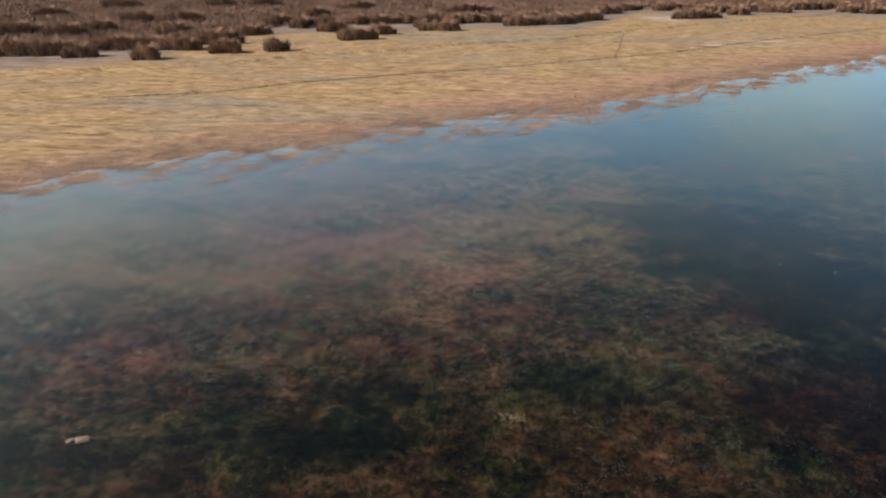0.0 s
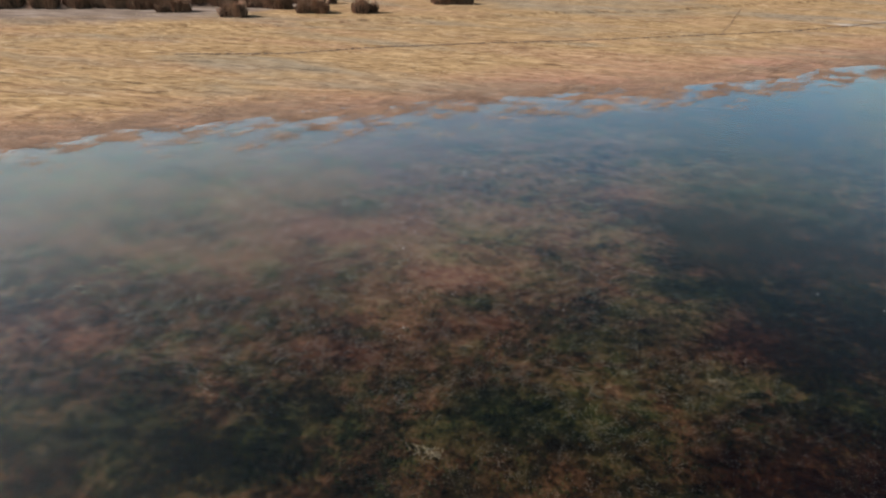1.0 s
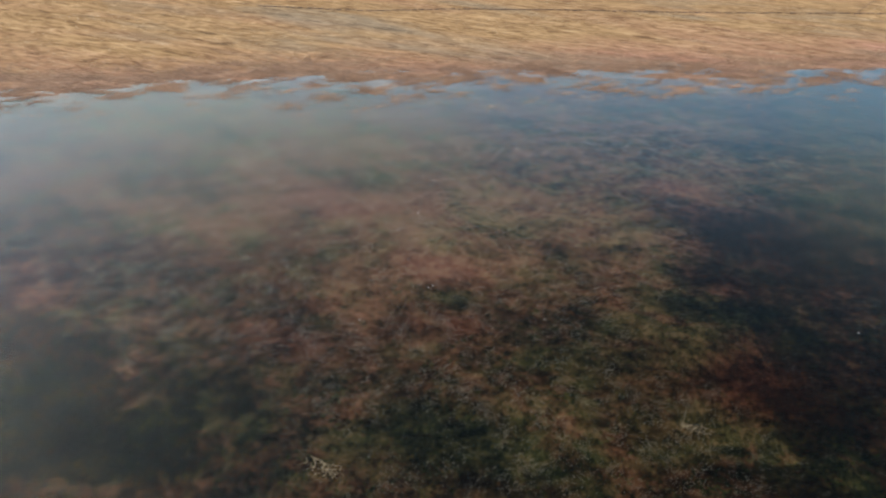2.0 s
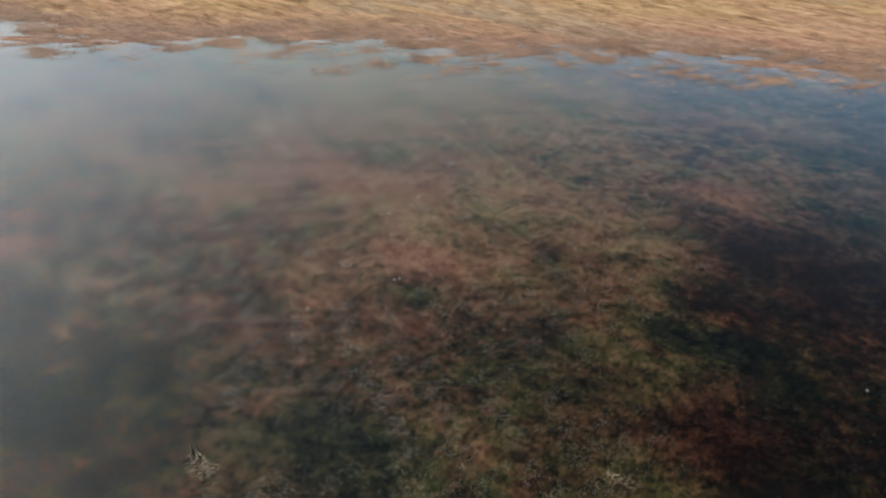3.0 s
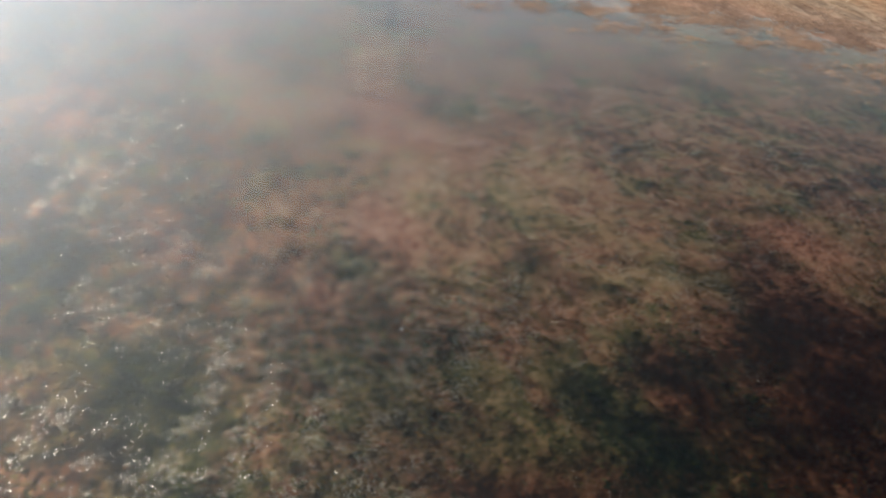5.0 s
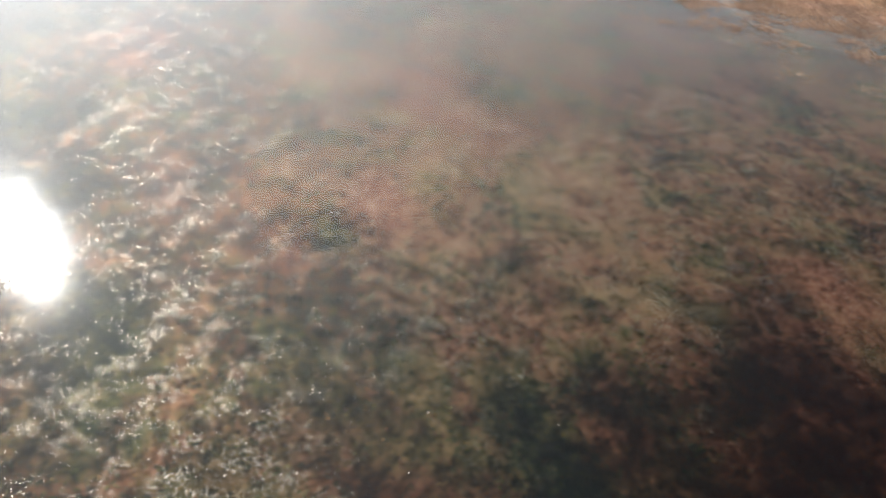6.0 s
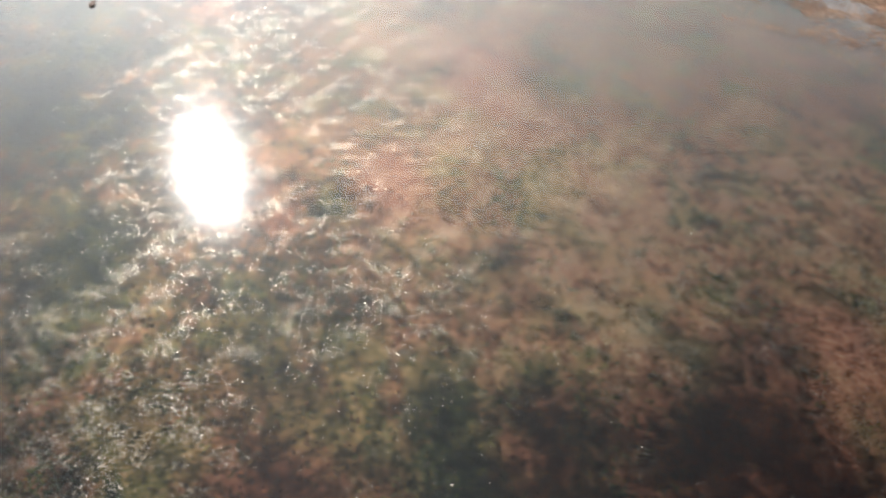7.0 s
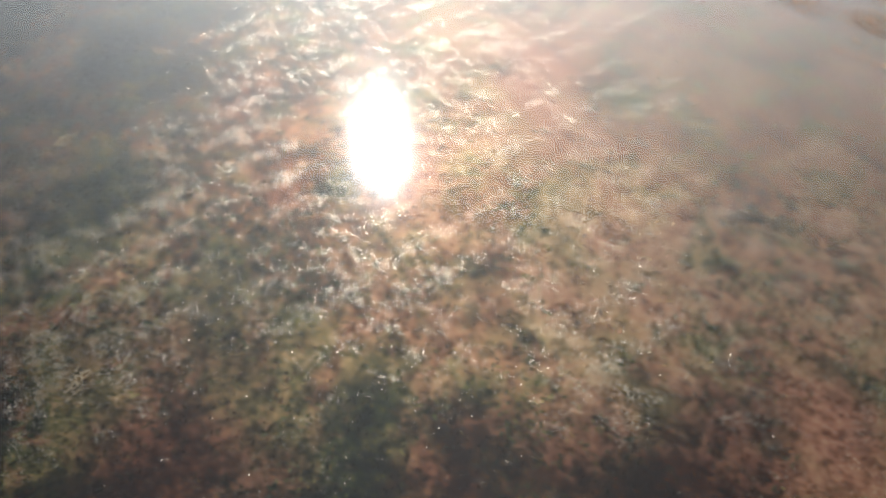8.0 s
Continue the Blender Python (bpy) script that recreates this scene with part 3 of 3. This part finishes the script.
def tussock(rng, x, y, wide):
    """A clump of old sedge: a matted root stool, stems round it coloured dark partly for the shade of its faces, and
    dry blades arching off the top.
    """
    deep, tall = min(wide, 2.6) * rng.uniform(0.6, 0.85), rng.uniform(1.05, 1.45) * min(1.0, 0.6 + wide / 6)
    ob = new("sedge_tussock")
    turn = rng.uniform(8, 30)
    foot_a = np.linspace(0, 2 * math.pi, 13)
    foot = land(x + np.cos(foot_a) * wide * 0.42, y + np.sin(foot_a) * deep * 0.42)
    ob.matrix_world = pose(x, y, float(foot.min()), 0, 0, turn)
    bm = bmesh.new()
    bmesh.ops.create_icosphere(bm, subdivisions=3, radius=1.0)
    for v in bm.verts:
        p = v.co.copy()
        a = math.atan2(p.y, p.x)
        r = (1 + 0.25 * noise.noise(p * 2.3 + Vector((x, y, 0)))) * (1 + 0.26 * math.sin(a * 3 + x) + 0.20 * math.sin(a * 5 + y))
        v.co = Vector((p.x * wide * 0.40 * r, p.y * deep * 0.40 * r, p.z ** 0.6 * tall * 0.42 * (0.8 + 0.2 * r) if p.z > 0 else -0.05))
    me = bpy.data.meshes.new("root_stool")
    bm.to_mesh(me)
    bm.free()
    me.materials.append(SEDGE)
    stool = new("root_stool", me)
    stool.parent = ob
    area = wide * deep
    for name, count, material, low in (("shaded_stem_skirt", int(300 * math.sqrt(area)), STEM, True), ("grass_crown", int(900 * area ** 0.8), TUFT, False)):
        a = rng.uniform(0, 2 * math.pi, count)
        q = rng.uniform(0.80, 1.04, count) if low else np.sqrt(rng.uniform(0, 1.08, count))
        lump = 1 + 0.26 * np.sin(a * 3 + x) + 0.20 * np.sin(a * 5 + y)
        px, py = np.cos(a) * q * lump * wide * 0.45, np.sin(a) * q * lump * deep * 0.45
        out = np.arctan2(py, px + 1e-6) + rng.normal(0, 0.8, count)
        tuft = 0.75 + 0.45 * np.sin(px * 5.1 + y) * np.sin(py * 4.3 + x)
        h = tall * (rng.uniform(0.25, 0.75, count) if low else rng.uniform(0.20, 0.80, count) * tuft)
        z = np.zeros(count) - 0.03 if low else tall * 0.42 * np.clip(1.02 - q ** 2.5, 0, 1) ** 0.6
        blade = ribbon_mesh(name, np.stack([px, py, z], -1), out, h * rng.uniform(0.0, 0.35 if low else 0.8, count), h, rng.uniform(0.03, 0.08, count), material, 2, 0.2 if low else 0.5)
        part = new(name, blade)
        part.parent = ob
    size = "large" if wide > 3 else "small"
    tagged(ob, size + " tussock of dry brown sedge standing on grey shore mud", "sedge tussock", "sedge tussocks along the marsh edge")
    return ob


TUSSOCKS_WEST = [(-40.7, 72.0, 2.5), (-37.9, 72.6, 5.1), (-34.1, 71.8, 2.2), (-33.0, 76.8, 4.4), (-27.6, 70.9, 1.9), (-27.0, 77.2, 4.4), (-24.7, 81.8, 3.9), (-23.6, 89.4, 4.0),
                 (-21.9, 75.8, 2.6), (-17.4, 77.4, 1.8), (-10.8, 87.1, 3.9), (-8.6, 92.2, 2.7), (-14.2, 93.9, 2.8), (-19.1, 97.2, 2.1), (-21.9, 99.0, 2.9)]
TUSSOCKS_EAST = [(-10.2, 102.9, 4.5), (-1.7, 96.5, 4.2), (-4.5, 99.5, 1.5), (1.1, 114.8, 5.6), (4.7, 106.6, 2.2), (8.5, 103.7, 4.5), (12.9, 105.5, 4.3), (17.7, 111.1, 4.5),
                 (26.2, 127.4, 6.7), (33.6, 115.8, 5.8), (40.9, 126.0, 1.8), (42.3, 122.6, 3.0), (49.3, 136.1, 2.3), (49.5, 127.2, 4.8), (60.8, 141.0, 2.1), (61.6, 137.0, 2.3),
                 (61.8, 129.9, 3.5), (65.5, 129.4, 3.2)]

TUSSOCKS_MARSH = [(-49.0, 115.5, 4.4), (-36.1, 120.7, 3.4), (-39.4, 87.8, 3.2), (-41.2, 83.6, 3.2), (-30.4, 85.5, 3.3), (-18.8, 105.8, 3.5), (-46.8, 84.0, 4.1), (-38.7, 97.0, 3.3),
                 (-53.3, 103.7, 3.2), (-33.7, 98.7, 3.9), (-29.5, 121.5, 3.5), (-14.5, 118.4, 3.6)]


def trail(points, wide, seed, material):
    """A trodden line of small dark hoof hollows across the flat."""
    rng = np.random.default_rng(seed)
    bm = bmesh.new()
    for (x0, y0), (x1, y1) in zip(points, points[1:]):
        length = math.hypot(x1 - x0, y1 - y0)
        for k in range(int(length / 0.28)):
            q = k * 0.28 / length
            px, py = x0 + (x1 - x0) * q + rng.normal(0, 0.07), y0 + (y1 - y0) * q + rng.normal(0, 0.05)
            turn = math.atan2(y1 - y0, x1 - x0) + rng.normal(0, 0.4)
            ring = []
            for c in range(7):
                a = c * 2 * math.pi / 7
                u, v = math.cos(a) * 0.19 * rng.uniform(0.7, 1.2), math.sin(a) * wide * rng.uniform(0.6, 1.2)
                vx, vy = px + u * math.cos(turn) - v * math.sin(turn), py + u * math.sin(turn) + v * math.cos(turn)
                ring.append(bm.verts.new((vx, vy, float(land(np.array([vx]), np.array([vy]))[0]) + 0.014)))
            mid = bm.verts.new((px, py, float(land(np.array([px]), np.array([py]))[0]) + 0.004))
            for c in range(7):
                bm.faces.new((ring[c], ring[(c + 1) % 7], mid))
    me = bpy.data.meshes.new("trail")
    bm.to_mesh(me)
    bm.free()
    me.materials.append(material)
    return tagged(new("trail", me), "thin dark trodden trail across the dry shore", "trail", kind="structure")


weed_tips()
tussock_rng = np.random.default_rng(15)
for place in TUSSOCKS_WEST + TUSSOCKS_EAST + TUSSOCKS_MARSH:
    tussock(tussock_rng, place[0], place[1], place[2] * 1.18)
# the ragged front row of the sedge stand
tx = -58.0
while tx < 80:
    wide = tussock_rng.uniform(1.8, 3.8)
    column = np.linspace(60, 150, 720)
    front = column[np.argmax(marsh_front(np.full(720, tx), column) > 0.25)]
    if all(math.hypot(tx - p[0], front - p[1]) > 0.35 * (wide + p[2]) for p in TUSSOCKS_WEST + TUSSOCKS_EAST):
        tussock(tussock_rng, tx, float(front), wide)
    tx += wide * tussock_rng.uniform(0.75, 1.3)
trail([(-24.4, 54.7), (-17.0, 57.7), (-12.3, 61.6), (-4.8, 66.1), (5.0, 71.4), (15.9, 78.2), (23.1, 82.9), (33.8, 92.1), (44.8, 100.3), (57.7, 109.5), (78.0, 123.0)], 0.20, 16, STEM)
trail([(15.7, 77.3), (17.6, 84.9), (19.8, 95.2), (22.0, 101.3)], 0.04, 17, SEDGE)
weed_field()
stubble_field()
straw_field()
sedge_field()


# ---- small things lying in the water ----
def plain(name, colour, rough=0.8, grain=18.0):
    n = Nodes(name)
    shade = n.ramp(n.noise(n.where(), grain, 5, 0.6), [(0.3, tuple(c * 0.55 for c in colour)), (0.6, colour)])
    return n.surface(shade, rough, n.bump(n.noise(n.where(), grain * 2, 4), 0.5, 0.02), 0.25)


PALE_STONE = plain("pale_stone", (0.16, 0.105, 0.08))
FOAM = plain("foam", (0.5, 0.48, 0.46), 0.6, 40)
DEAD_WEED = plain("dead_weed", (0.17, 0.135, 0.085))


def lump(name, parent, place, size, material, seed, turn=0.0):
    """A rounded, uneven stone."""
    bm = bmesh.new()
    bmesh.ops.create_icosphere(bm, subdivisions=3, radius=1.0)
    for v in bm.verts:
        r = 1 + 0.28 * noise.noise(v.co * 1.4 + Vector((seed, 0, 0))) + 0.10 * noise.noise(v.co * 4 + Vector((0, seed, 0)))
        v.co = Vector((v.co.x * size[0] * r, v.co.y * size[1] * r, v.co.z * size[2] * r))
    me = bpy.data.meshes.new(name)
    bm.to_mesh(me)
    bm.free()
    me.materials.append(material)
    for p in me.polygons:
        p.use_smooth = True
    ob = new(name, me)
    ob.parent = parent
    ob.matrix_basis = pose(*place, 0, 0, turn)
    return ob


stone = lump("stone", None, (-7.50, 15.62, 0.07), (0.21, 0.11, 0.07), PALE_STONE, 3, 12)
tagged(stone, "pale pinkish stone half sunk in shallow water", "stone")
stone_b = lump("stone", None, (-7.77, 15.60, 0.05), (0.13, 0.09, 0.05), PALE_STONE, 7, 40)
tagged(stone_b, "small pale stone under water beside a larger one", "stone")


def dead_tuft(x, y, spread, count, seed):
    """A tangle of bleached weed that just breaks the surface."""
    rng = np.random.default_rng(seed)
    px, py = rng.normal(0, spread, count), rng.normal(0, spread * 0.55, count)
    roots = np.stack([px, py, rng.uniform(-0.03, 0.0, count)], -1)
    me = ribbon_mesh("weed_tuft", roots, rng.uniform(0, 2 * math.pi, count), rng.uniform(0.06, 0.22, count), rng.uniform(0.01, 0.05, count), rng.uniform(0.012, 0.03, count), DEAD_WEED, 3, 1.2)
    ob = new("weed_tuft", me)
    ob.matrix_world = pose(x, y, WATER_Z)
    return tagged(ob, "tangle of bleached dead weed breaking the water's surface", "water weed", kind="stuff")


dead_tuft(2.72, 16.95, 0.22, 45, 21)
dead_tuft(9.45, 21.35, 0.13, 34, 22)

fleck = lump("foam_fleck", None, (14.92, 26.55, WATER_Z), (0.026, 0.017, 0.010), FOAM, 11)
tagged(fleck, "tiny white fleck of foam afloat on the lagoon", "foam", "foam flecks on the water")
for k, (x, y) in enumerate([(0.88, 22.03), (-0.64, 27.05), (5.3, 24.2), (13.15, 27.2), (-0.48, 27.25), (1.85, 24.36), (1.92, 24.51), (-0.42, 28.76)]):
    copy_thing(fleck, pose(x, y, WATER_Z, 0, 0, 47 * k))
